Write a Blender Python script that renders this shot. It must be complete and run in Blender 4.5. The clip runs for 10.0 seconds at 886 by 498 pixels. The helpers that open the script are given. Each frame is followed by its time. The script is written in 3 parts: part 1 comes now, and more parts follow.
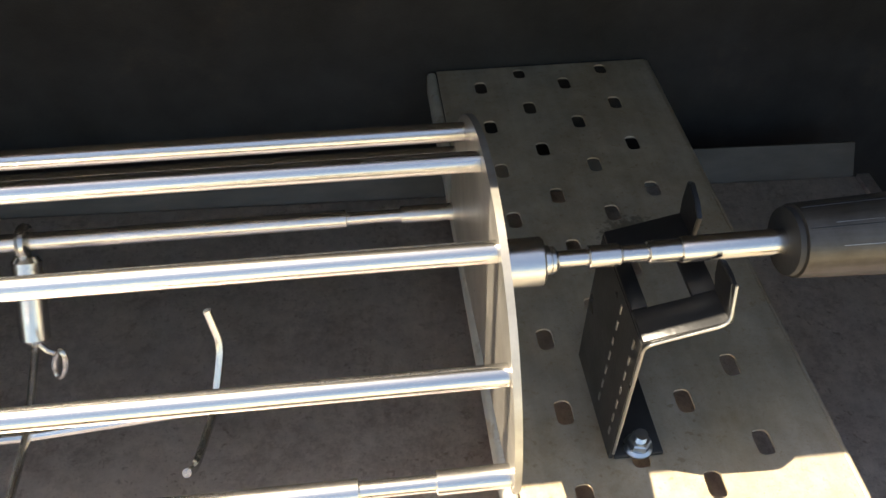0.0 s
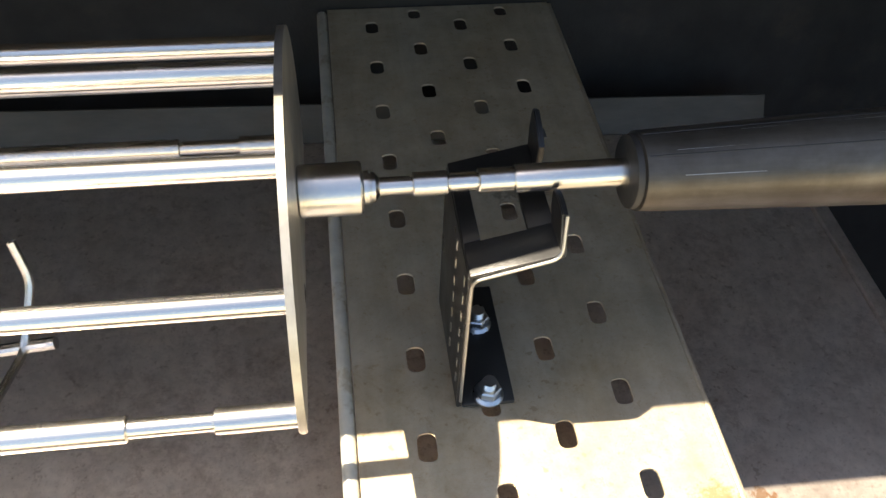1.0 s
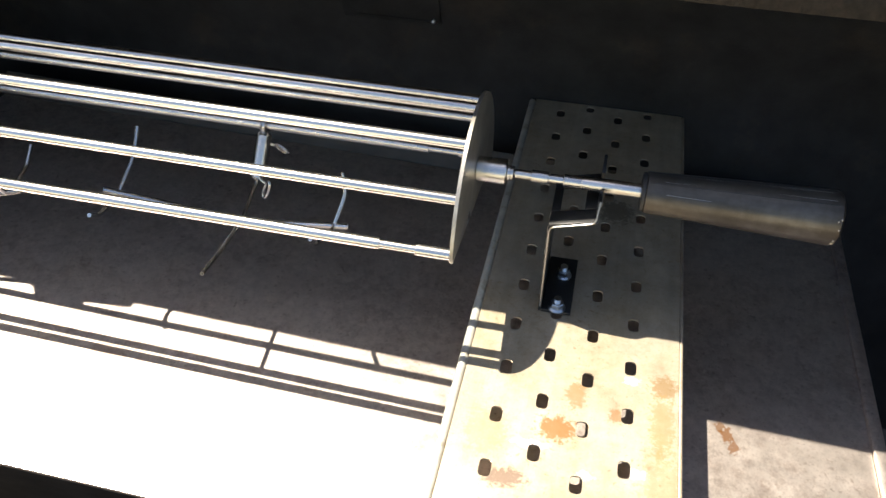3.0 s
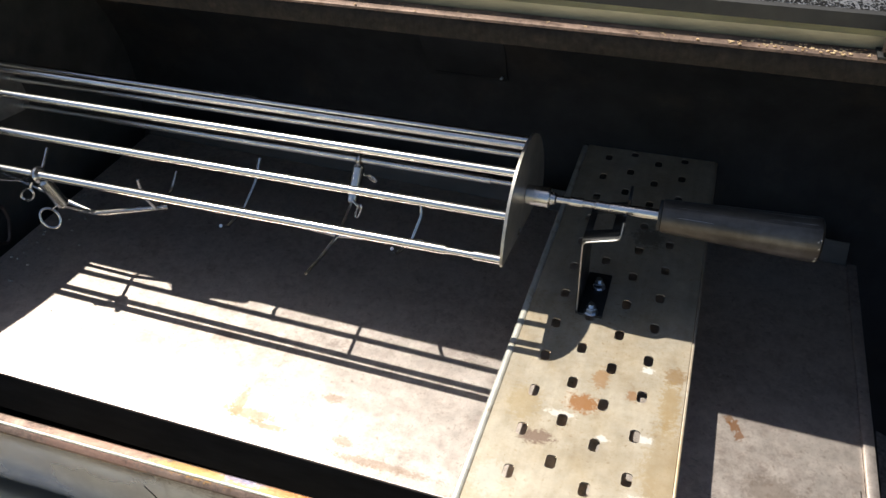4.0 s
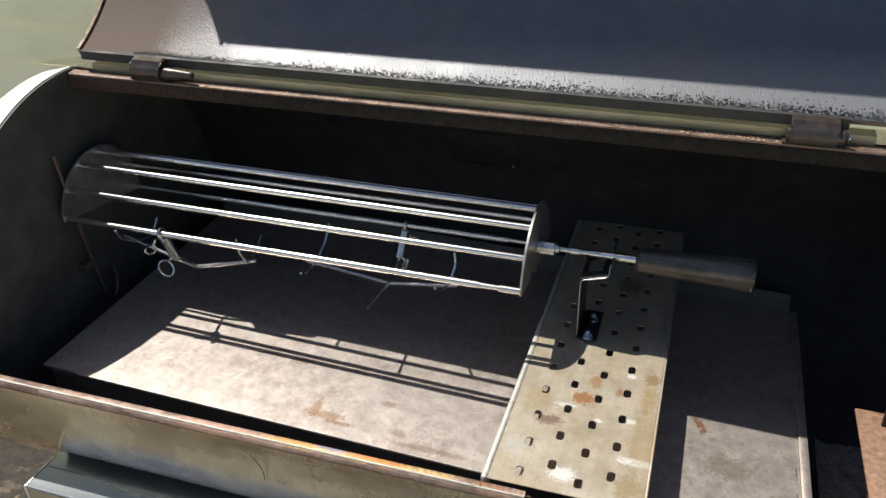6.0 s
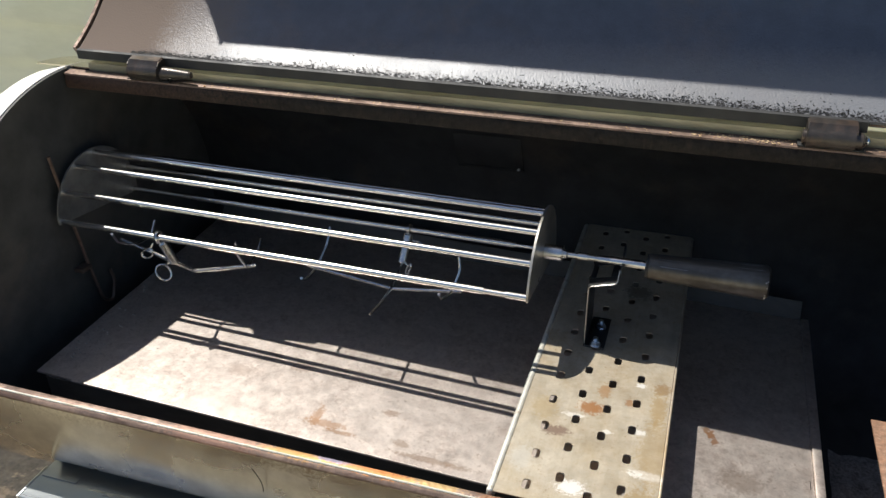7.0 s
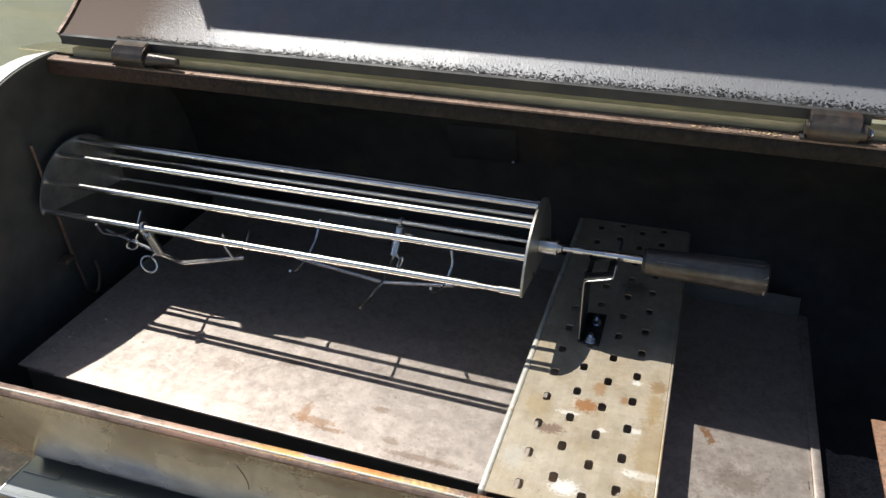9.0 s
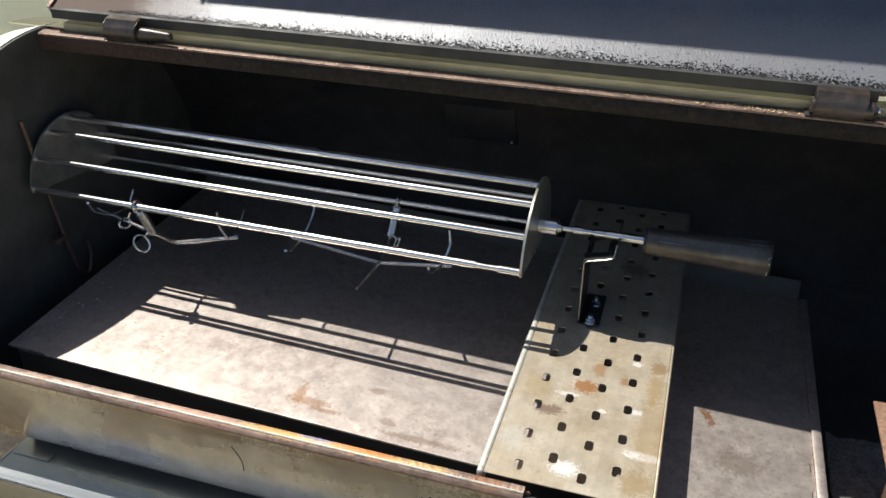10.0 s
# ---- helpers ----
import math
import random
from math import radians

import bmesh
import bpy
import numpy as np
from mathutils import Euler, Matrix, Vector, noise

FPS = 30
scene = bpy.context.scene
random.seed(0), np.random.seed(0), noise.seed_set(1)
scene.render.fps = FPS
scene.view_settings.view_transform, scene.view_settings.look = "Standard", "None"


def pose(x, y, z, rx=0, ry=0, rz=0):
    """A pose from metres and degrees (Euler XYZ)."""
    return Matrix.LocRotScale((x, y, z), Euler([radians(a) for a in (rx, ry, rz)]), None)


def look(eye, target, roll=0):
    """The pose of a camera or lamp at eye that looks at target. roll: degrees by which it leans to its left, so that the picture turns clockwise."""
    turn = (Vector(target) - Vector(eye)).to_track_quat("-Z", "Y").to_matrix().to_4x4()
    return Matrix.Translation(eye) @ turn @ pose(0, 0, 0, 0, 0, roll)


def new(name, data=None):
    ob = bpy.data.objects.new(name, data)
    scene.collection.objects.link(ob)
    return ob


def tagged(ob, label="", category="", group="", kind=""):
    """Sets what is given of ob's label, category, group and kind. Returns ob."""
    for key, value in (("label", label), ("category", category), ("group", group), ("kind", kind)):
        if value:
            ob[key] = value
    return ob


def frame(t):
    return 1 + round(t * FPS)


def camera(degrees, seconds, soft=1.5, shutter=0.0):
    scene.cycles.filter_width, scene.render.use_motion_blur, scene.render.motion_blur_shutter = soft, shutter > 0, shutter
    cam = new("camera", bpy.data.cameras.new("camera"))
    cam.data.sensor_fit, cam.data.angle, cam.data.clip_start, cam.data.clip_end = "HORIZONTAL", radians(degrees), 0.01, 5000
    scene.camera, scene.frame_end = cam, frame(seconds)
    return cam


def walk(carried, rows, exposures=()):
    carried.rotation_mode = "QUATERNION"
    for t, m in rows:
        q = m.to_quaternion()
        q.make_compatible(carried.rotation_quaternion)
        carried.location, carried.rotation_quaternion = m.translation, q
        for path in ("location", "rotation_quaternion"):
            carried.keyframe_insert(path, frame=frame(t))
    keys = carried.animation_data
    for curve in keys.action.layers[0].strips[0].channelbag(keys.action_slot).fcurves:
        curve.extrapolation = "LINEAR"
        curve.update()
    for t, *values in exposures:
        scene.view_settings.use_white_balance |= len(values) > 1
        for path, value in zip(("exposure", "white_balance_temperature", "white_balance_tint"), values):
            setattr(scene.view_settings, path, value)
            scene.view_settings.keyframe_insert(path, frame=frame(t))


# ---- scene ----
cam = camera(55.8, 10.0)
PATH = [
    (0, (-0.054, -0.216, 0.345), (0.12, 1.165, -1.091), 0.6),
    (0.3, (-0.032, -0.214, 0.338), (0.175, 1.15, -1.11), 1.5),
    (0.5, (-0.019, -0.213, 0.332), (0.199, 1.144, -1.12), 1.9),
    (0.8, (-0.004, -0.214, 0.322), (0.222, 1.13, -1.141), 2.4),
    (1, (0.004, -0.218, 0.316), (0.239, 1.111, -1.161), 3.4),
    (1.2, (0.01, -0.229, 0.314), (0.236, 1.102, -1.162), 3.8),
    (1.5, (0.019, -0.253, 0.328), (0.231, 1.094, -1.135), 4.3),
    (1.8, (0.019, -0.301, 0.357), (0.213, 1.076, -1.081), 4.0),
    (2, (0.016, -0.338, 0.374), (0.196, 1.055, -1.049), 4.1),
    (2.2, (0.015, -0.385, 0.399), (0.15, 1.034, -1.003), 4.0),
    (2.5, (0.031, -0.429, 0.424), (0.034, 1.03, -0.944), 3.9),
    (2.8, (0.059, -0.471, 0.455), (-0.129, 1.006, -0.88), 2.5),
    (3, (0.069, -0.502, 0.471), (-0.238, 0.975, -0.842), 1.1),
    (4.3, (0.132, -0.687, 0.556), (-0.393, 0.834, -0.632), -1.5),
    (4.5, (0.132, -0.73, 0.566), (-0.385, 0.805, -0.608), -1.5),
    (5, (0.148, -0.847, 0.592), (-0.37, 0.734, -0.518), -1.7),
    (5.5, (0.163, -0.891, 0.622), (-0.376, 0.751, -0.385), -1.2),
    (7, (0.147, -0.867, 0.608), (-0.398, 0.786, -0.377), -0.8),
    (7.5, (0.147, -0.852, 0.607), (-0.399, 0.791, -0.396), -0.8),
    (8, (0.148, -0.847, 0.604), (-0.397, 0.785, -0.417), -0.6),
    (8.5, (0.145, -0.848, 0.602), (-0.395, 0.777, -0.431), -0.3),
    (9, (0.143, -0.847, 0.595), (-0.387, 0.803, -0.402), -0.2),
    (9.5, (0.143, -0.847, 0.589), (-0.389, 0.813, -0.392), -0.1),
    (10, (0.135, -0.842, 0.578), (-0.375, 0.801, -0.442), 0.3),
]
walk(cam, [(t, look(eye, target, roll)) for t, eye, target, roll in PATH],
     exposures=[(0, 2.1, 7700, 10), (1.5, 2.2, 7500, 10), (2.0, 2.2, 7200, 10), (2.5, 1.9, 7200, 10), (3.0, 1.5, 6900, 10), (4.5, 0.46, 6250, 10), (5.0, 0.54, 6250, 10), (5.5, 0.42, 6250, 10), (7.0, 0.54, 6200, 10), (10.0, 0.57, 6200, 10)])


# ---- light: a high sun from behind the grill, to its left, and the open sky ----
TO_SUN = Vector((-0.465, 0.132, 1.0)).normalized()
world = bpy.data.worlds.new("sky")
scene.world = world
world.use_nodes = True
wn = world.node_tree
sky = wn.nodes.new("ShaderNodeTexSky")
sky.sky_type = "NISHITA"
sky.sun_disc = False
sky.sun_elevation = math.asin(TO_SUN.z)
sky.sun_rotation = math.atan2(TO_SUN.x, TO_SUN.y)
sky.dust_density = 1.2
sky.air_density = 1.0
wn.links.new(sky.outputs[0], wn.nodes["Background"].inputs[0])
wn.nodes["Background"].inputs[1].default_value = 0.075
sun = new("sun", bpy.data.lights.new("sun", "SUN"))
sun.data.energy, sun.data.angle, sun.data.color = 4.6, radians(0.53), (1.0, 0.94, 0.84)
sun.matrix_basis = look(TO_SUN * 6, (0, 0, 0))


# ---- materials ----
def material(name, base, rough=0.5, metal=0.0, spread=0.25, size=40.0, second=None, amount=0.5, patch=9.0,
             bump=0.15, grain=400.0, stretch=(1, 1, 1), rough_spread=0.12, spots=(), spec=0.5, speck=None, streak=0.0, smudge=0.0, speck_gain=1.0, rings=None, blend=0.07, feather=0.22, ragged=0.95, dull=0.0, fleck=None, mottle=None):
    """Grain, broad blotches of a second colour, fine relief, and stains or painted light at given places."""
    m = bpy.data.materials.new(name)
    m.use_nodes = True
    t = m.node_tree
    n, l = t.nodes, t.links
    out = n["Principled BSDF"]
    out.inputs["Metallic"].default_value = metal
    out.inputs["Specular IOR Level"].default_value = spec
    co = n.new("ShaderNodeTexCoord")
    mp = n.new("ShaderNodeMapping")
    mp.inputs["Scale"].default_value = stretch
    l.new(co.outputs["Object"], mp.inputs["Vector"])

    plain = n.new("ShaderNodeMapping")
    l.new(co.outputs["Object"], plain.inputs["Vector"])

    def noisy(scale, detail=4.0, rgh=0.6, src=mp):
        k = n.new("ShaderNodeTexNoise")
        k.inputs["Scale"].default_value = scale
        k.inputs["Detail"].default_value = detail
        k.inputs["Roughness"].default_value = rgh
        l.new(src.outputs[0], k.inputs["Vector"])
        return k.outputs["Fac"]

    def ramp(fac, lo, hi, a=0.0, b=1.0):
        k = n.new("ShaderNodeMapRange")
        k.inputs["From Min"].default_value, k.inputs["From Max"].default_value = lo, hi
        k.inputs["To Min"].default_value, k.inputs["To Max"].default_value = a, b
        l.new(fac, k.inputs["Value"])
        return k.outputs[0]

    def mix(fac, a, b, mode="MIX"):
        k = n.new("ShaderNodeMix")
        k.data_type, k.blend_type = "RGBA", mode
        for socket, value in ((k.inputs[0], fac), (k.inputs[6], a), (k.inputs[7], b)):
            if isinstance(value, tuple):
                socket.default_value = (*value, 1)
            elif isinstance(value, float):
                socket.default_value = value
            else:
                l.new(value, socket)
        return k.outputs[2]

    fine = ramp(noisy(size), 0.3, 0.7, 1 - spread, 1 + spread)
    col = base
    if second:
        col = mix(ramp(noisy(patch, 8.0, 0.72), 0.57 - blend / 2, 0.57 + blend / 2, 0.0, amount), base, second)
    if streak:
        sm = n.new("ShaderNodeMapping")
        sm.inputs["Scale"].default_value = (1, 0.06, 1)
        l.new(co.outputs["Object"], sm.inputs["Vector"])
        k = n.new("ShaderNodeCombineColor")
        for c, w in enumerate((1.0, 1.1, 1.35)):
            l.new(ramp(noisy(75.0, 3.0, 0.6, sm), 0.35, 0.65, 1 + 0.5 * streak, 1 - streak * w), k.inputs[c])
        col = mix(1.0, col, k.outputs[0], "MULTIPLY")
    if speck:
        col = mix(ramp(noisy(520.0, 6.0, 0.85, plain), 0.575, 0.64, 0.0, min(1.0, 0.6 * speck_gain)), col, speck)
        col = mix(ramp(noisy(110.0, 9.0, 0.85, plain), 0.565, 0.62, 0.0, min(1.0, 0.5 * speck_gain)), col, speck)
    if mottle:
        tint, scale, amount = mottle
        grime = n.new("ShaderNodeMath")
        grime.operation = "MULTIPLY"
        l.new(ramp(noisy(scale, 13.0, 0.84, plain), 0.46, 0.62, 0.0, amount), grime.inputs[0])
        l.new(ramp(noisy(scale * 0.12, 4.0, 0.6, plain), 0.36, 0.60, 0.25, 1.0), grime.inputs[1])
        col = mix(grime.outputs[0], col, tint)
    if fleck:
        sharp = n.new("ShaderNodeMath")
        sharp.operation = "MULTIPLY"
        l.new(ramp(noisy(240.0, 2.0, 0.5, plain), 0.655, 0.685), sharp.inputs[0])
        l.new(ramp(noisy(16.0, 4.0, 0.7, plain), 0.46, 0.60, 0.0, 0.5), sharp.inputs[1])
        col = mix(sharp.outputs[0], col, fleck)
    if smudge:
        k = n.new("ShaderNodeCombineColor")
        for c in range(3):
            l.new(ramp(noisy(34.0, 5.0, 0.65, plain), 0.38, 0.62, 1.08, 1 - smudge * (1 + 0.12 * c)), k.inputs[c])
        col = mix(1.0, col, k.outputs[0], "MULTIPLY")
    if rings:
        k = n.new("ShaderNodeTexVoronoi")
        k.inputs["Scale"].default_value = 62.0
        l.new(co.outputs["Object"], k.inputs["Vector"])
        wobble = n.new("ShaderNodeMath")
        l.new(k.outputs["Distance"], wobble.inputs[0])
        l.new(ramp(noisy(260.0, 6.0, 0.8, plain), 0.25, 0.75, -0.22, 0.22), wobble.inputs[1])
        band = n.new("ShaderNodeMath")
        band.operation = "COMPARE"
        band.inputs[1].default_value, band.inputs[2].default_value = 0.30, 0.045
        l.new(wobble.outputs[0], band.inputs[0])
        some = n.new("ShaderNodeMath")
        some.operation = "MULTIPLY"
        l.new(band.outputs[0], some.inputs[0])
        l.new(ramp(noisy(20.0, 4.0, 0.6, plain), 0.50, 0.64, 0.0, 0.38), some.inputs[1])
        col = mix(some.outputs[0], col, rings)
    shade = n.new("ShaderNodeCombineColor")
    for k in range(3):
        l.new(fine, shade.inputs[k])
    col = mix(1.0, col, shade.outputs[0], "MULTIPLY")
    for (x, y, z), (rx, ry), tint, strength in spots:
        d = n.new("ShaderNodeVectorMath")
        d.operation = "SUBTRACT"
        d.inputs[1].default_value = (x, y, z)
        l.new(co.outputs["Object"], d.inputs[0])
        s = n.new("ShaderNodeVectorMath")
        s.operation = "MULTIPLY"
        s.inputs[1].default_value = (1 / rx, 1 / ry, 0)
        l.new(d.outputs[0], s.inputs[0])
        ln = n.new("ShaderNodeVectorMath")
        ln.operation = "LENGTH"
        l.new(s.outputs[0], ln.inputs[0])
        add = n.new("ShaderNodeMath")
        l.new(ln.outputs["Value"], add.inputs[0])
        l.new(ramp(noisy(230.0, 8.0, 0.8, plain), 0.25, 0.75, -ragged, ragged), add.inputs[1])
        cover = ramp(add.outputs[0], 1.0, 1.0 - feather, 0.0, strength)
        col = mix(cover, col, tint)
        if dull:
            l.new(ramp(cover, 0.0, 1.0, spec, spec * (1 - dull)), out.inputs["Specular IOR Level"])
    l.new(col, out.inputs["Base Color"])
    l.new(ramp(noisy(size * 0.35, 5.0), 0.3, 0.7, max(0.03, rough - rough_spread), min(1.0, rough + rough_spread)), out.inputs["Roughness"])
    b = n.new("ShaderNodeBump")
    b.inputs["Strength"].default_value = bump
    b.inputs["Distance"].default_value = 0.001
    l.new(noisy(grain, 3.0), b.inputs["Height"])
    l.new(b.outputs[0], out.inputs["Normal"])
    return m


STEEL = material("polished_steel", (0.66, 0.64, 0.61), 0.24, 1.0, 0.06, 60, bump=0.02, grain=900, stretch=(0.08, 1, 1), rough_spread=0.06)
STEEL_END = material("end_plate_steel", (0.40, 0.38, 0.34), 0.38, 0.78, 0.2, 45, (0.24, 0.215, 0.175), 0.6, 30, bump=0.05, blend=0.25)
SOOT = material("sooty_black_steel", (0.018, 0.0178, 0.0175), 0.55, 0.0, 0.4, 30, (0.035, 0.028, 0.022), 0.6, 7, bump=0.3, grain=500, spec=0.35)
WALL = material("sooty_side_wall", (0.060, 0.057, 0.050), 0.6, 0.0, 0.3, 25, (0.085, 0.070, 0.056), 0.7, 6, bump=0.3, grain=450)
TRAY = material("baked_drip_tray_steel", (0.735, 0.655, 0.590), 0.40, 0.86, 0.08, 160, (0.60, 0.495, 0.445), 0.25, 30, bump=0.07, grain=420, rough_spread=0.04, blend=0.14, speck=(0.33, 0.235, 0.175), rings=(0.36, 0.25, 0.19), smudge=0.04, speck_gain=1.1, fleck=(0.30, 0.22, 0.17), mottle=((0.45, 0.365, 0.320), 85.0, 0.8),
                spots=(((-0.228, -0.188, -0.07), (0.028, 0.007), (0.40, 0.22, 0.11), 0.6), ((-0.242, -0.176, -0.07), (0.007, 0.020), (0.40, 0.22, 0.11), 0.6), ((-0.205, -0.196, -0.07), (0.020, 0.004), (0.36, 0.20, 0.10), 0.6), ((-0.16, -0.145, -0.07), (0.010, 0.006), (0.28, 0.16, 0.09), 0.5),
                       ((-0.085, -0.205, -0.07), (0.05, 0.005), (0.27, 0.17, 0.10), 0.5), ((0.204, -0.050, -0.07), (0.0045, 0.006), (0.40, 0.19, 0.07), 0.7), ((0.2095, -0.058, -0.07), (0.0055, 0.008), (0.40, 0.17, 0.05), 0.8), ((0.2145, -0.068, -0.07), (0.0045, 0.007), (0.38, 0.16, 0.05), 0.75),
                       ((-0.30, -0.10, -0.07), (0.016, 0.010), (0.38, 0.27, 0.21), 0.45), ((0.245, -0.125, -0.07), (0.026, 0.018), (0.36, 0.28, 0.22), 0.5),
                       ((-0.37, -0.13, -0.07), (0.020, 0.012), (0.40, 0.30, 0.24), 0.4), ((-0.13, -0.19, -0.07), (0.012, 0.006), (0.30, 0.20, 0.13), 0.5)))
PLATE = material("oiled_perforated_steel", (0.575, 0.515, 0.410), 0.42, 0.58, 0.05, 50, (0.49, 0.39, 0.245), 0.7, 13, blend=0.26, bump=0.02, grain=380, rough_spread=0.03, speck=(0.38, 0.27, 0.15), smudge=0.12, streak=0.10, feather=0.35, fleck=(0.30, 0.21, 0.12), mottle=((0.42, 0.315, 0.19), 60.0, 0.5),
                 spots=(((0.076, -0.138, 0), (0.016, 0.012), (0.36, 0.15, 0.04), 0.85), ((0.086, -0.105, 0), (0.008, 0.014), (0.40, 0.22, 0.09), 0.7),
                        ((0.115, -0.118, 0), (0.006, 0.007), (0.36, 0.17, 0.06), 0.7), ((0.148, -0.085, 0), (0.011, 0.012), (0.33, 0.20, 0.08), 0.7),
                        ((0.046, -0.185, 0), (0.016, 0.009), (0.20, 0.12, 0.09), 0.75), ((0.145, -0.225, 0), (0.022, 0.007), (0.88, 0.84, 0.76), 0.95),
                        ((0.075, -0.262, 0), (0.016, 0.011), (0.86, 0.82, 0.76), 0.9), ((0.15, -0.19, 0), (0.02, 0.06), (0.42, 0.29, 0.13), 0.45),
                        ((0.02, -0.235, 0), (0.014, 0.02), (0.60, 0.58, 0.52), 0.5), ((0.142, -0.262, 0), (0.018, 0.018), (0.40, 0.27, 0.11), 0.6), ((0.028, -0.150, 0), (0.016, 0.022), (0.44, 0.33, 0.17), 0.5), ((0.147, -0.12, 0), (0.010, 0.030), (0.44, 0.30, 0.13), 0.6), ((0.100, 0.115, 0), (0.020, 0.018), (0.10, 0.09, 0.07), 0.6), ((0.125, -0.084, 0), (0.006, 0.005), (0.88, 0.85, 0.78), 0.9),
                        ((0.132, -0.163, 0), (0.007, 0.005), (0.88, 0.85, 0.78), 0.8), ((0.098, -0.172, 0), (0.006, 0.004), (0.86, 0.82, 0.74), 0.8), ((0.060, -0.155, 0), (0.014, 0.004), (0.86, 0.82, 0.74), 0.7)))
GRIME = material("grimy_rim_crust", (0.011, 0.0090, 0.0080), 0.58, 0.0, 0.6, 140, (0.034, 0.022, 0.016), 0.4, 60, bump=0.35, grain=620, spec=0.18, blend=0.2, feather=1.0,
                 spots=(((-0.62, 0, 0), (0.26, 9.0), (0.085, 0.050, 0.035), 0.7),))
RUST = material("rusty_brown_steel", (0.24, 0.14, 0.088), 0.6, 0.2, 0.35, 150, (0.26, 0.13, 0.07), 0.7, 40, bump=0.5, grain=600, blend=0.2, speck=(0.42, 0.31, 0.23))
FLAKE = material("rust_flake", (0.50, 0.36, 0.20), 0.7, 0.0, 0.5, 260, (0.42, 0.20, 0.07), 0.8, 150)
LIP = material("dull_grey_lip", (0.085, 0.076, 0.062), 0.58, 0.25, 0.25, 60, (0.085, 0.068, 0.050), 0.7, 14, bump=0.2, stretch=(0.3, 1, 1), blend=0.2)
RIM_RUST = material("heat_tinted_rim", (0.21, 0.145, 0.11), 0.52, 0.5, 0.35, 90, (0.085, 0.050, 0.036), 0.85, 30, bump=0.35, grain=450, stretch=(0.4, 1, 1), speck=(0.09, 0.055, 0.04), mottle=((0.040, 0.028, 0.024), 190.0, 0.85),
                    spots=(((-0.20, -0.297, 0), (0.05, 0.006), (0.46, 0.25, 0.06), 0.6), ((-0.115, -0.297, 0), (0.05, 0.006), (0.50, 0.20, 0.05), 0.7), ((-0.30, -0.297, 0), (0.06, 0.02), (0.30, 0.17, 0.12), 0.6),
                           ((-0.165, -0.2935, 0), (0.02, 0.004), (0.20, 0.20, 0.30), 0.7), ((-0.05, -0.296, 0), (0.03, 0.006), (0.42, 0.28, 0.10), 0.6), ((0.01, -0.297, 0), (0.02, 0.008), (0.20, 0.09, 0.04), 0.7)))
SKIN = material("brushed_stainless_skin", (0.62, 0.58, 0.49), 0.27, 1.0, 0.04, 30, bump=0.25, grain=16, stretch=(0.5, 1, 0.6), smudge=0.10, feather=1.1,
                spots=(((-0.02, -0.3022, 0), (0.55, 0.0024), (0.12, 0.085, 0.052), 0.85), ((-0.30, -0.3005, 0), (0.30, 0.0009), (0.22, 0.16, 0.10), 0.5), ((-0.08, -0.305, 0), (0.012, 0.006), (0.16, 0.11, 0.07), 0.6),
                       ((-0.19, -0.304, 0), (0.006, 0.008), (0.20, 0.14, 0.08), 0.6), ((0.02, -0.304, 0), (0.02, 0.007), (0.15, 0.10, 0.06), 0.6), ((-0.32, -0.300, 0), (0.03, 0.006), (0.62, 0.58, 0.46), 0.5)))
# First spot paints the sunlit lower strip paler; the second is brown film.
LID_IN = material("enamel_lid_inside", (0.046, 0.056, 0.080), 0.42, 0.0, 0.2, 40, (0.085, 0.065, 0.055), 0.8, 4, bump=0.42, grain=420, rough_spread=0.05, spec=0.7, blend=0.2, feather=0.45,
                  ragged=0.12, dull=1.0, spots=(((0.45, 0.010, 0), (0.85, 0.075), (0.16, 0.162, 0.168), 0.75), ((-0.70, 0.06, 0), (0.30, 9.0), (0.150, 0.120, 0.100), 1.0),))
# The olive paints in the siding's reflection on stainless.
LEDGE = material("olive_reflection_ledge", (0.40, 0.365, 0.25), 0.5, 0.3, 0.2, 50, (0.22, 0.18, 0.115), 0.7, 18, bump=0.2, stretch=(0.3, 1, 1), blend=0.25)
SEAT = material("bright_lid_seat", (0.80, 0.78, 0.72), 0.50, 0.3, 0.08, 30, bump=0.05)
HINGE = material("dark_hinge_steel", (0.060, 0.052, 0.046), 0.36, 0.6, 0.3, 60, (0.13, 0.085, 0.06), 0.7, 45, bump=0.25, blend=0.2)
FOLD = material("worn_bright_fold", (0.66, 0.64, 0.56), 0.42, 0.5, 0.12, 70, (0.42, 0.33, 0.20), 0.6, 40, bump=0.2)
CRUMB = material("pale_crumb", (0.36, 0.35, 0.32), 0.8, 0.0, 0.5, 300)
LEAF = material("dry_leaf", (0.20, 0.14, 0.075), 0.7, 0.0, 0.5, 60, (0.10, 0.075, 0.05), 0.8, 8)
CRUST = material("charred_grease_beads", (0.012, 0.011, 0.010), 0.5, 0.0, 0.4, 200, bump=0.4)
# Bracket paint, also the painted shade below the front panel.
BLACK = material("black_paint_and_shade", (0.016, 0.016, 0.016), 0.36, 0.0, 0.3, 60, bump=0.12, grain=600)
EDGE = material("bare_cut_edge", (0.45, 0.44, 0.42), 0.35, 1.0, 0.1, 80)
ZINC = material("zinc_plated_bolt", (0.50, 0.55, 0.60), 0.28, 1.0, 0.1, 120, bump=0.05)
HANDLE = material("dark_brushed_handle", (0.108, 0.100, 0.090), 0.42, 0.7, 0.25, 110, (0.095, 0.084, 0.073), 0.6, 30, bump=0.12, grain=520, stretch=(0.10, 1, 1), rough_spread=0.12, blend=0.3, smudge=0.30)
CAP = material("black_rubber_cap", (0.02, 0.02, 0.02), 0.6, 0.0, 0.2, 80)
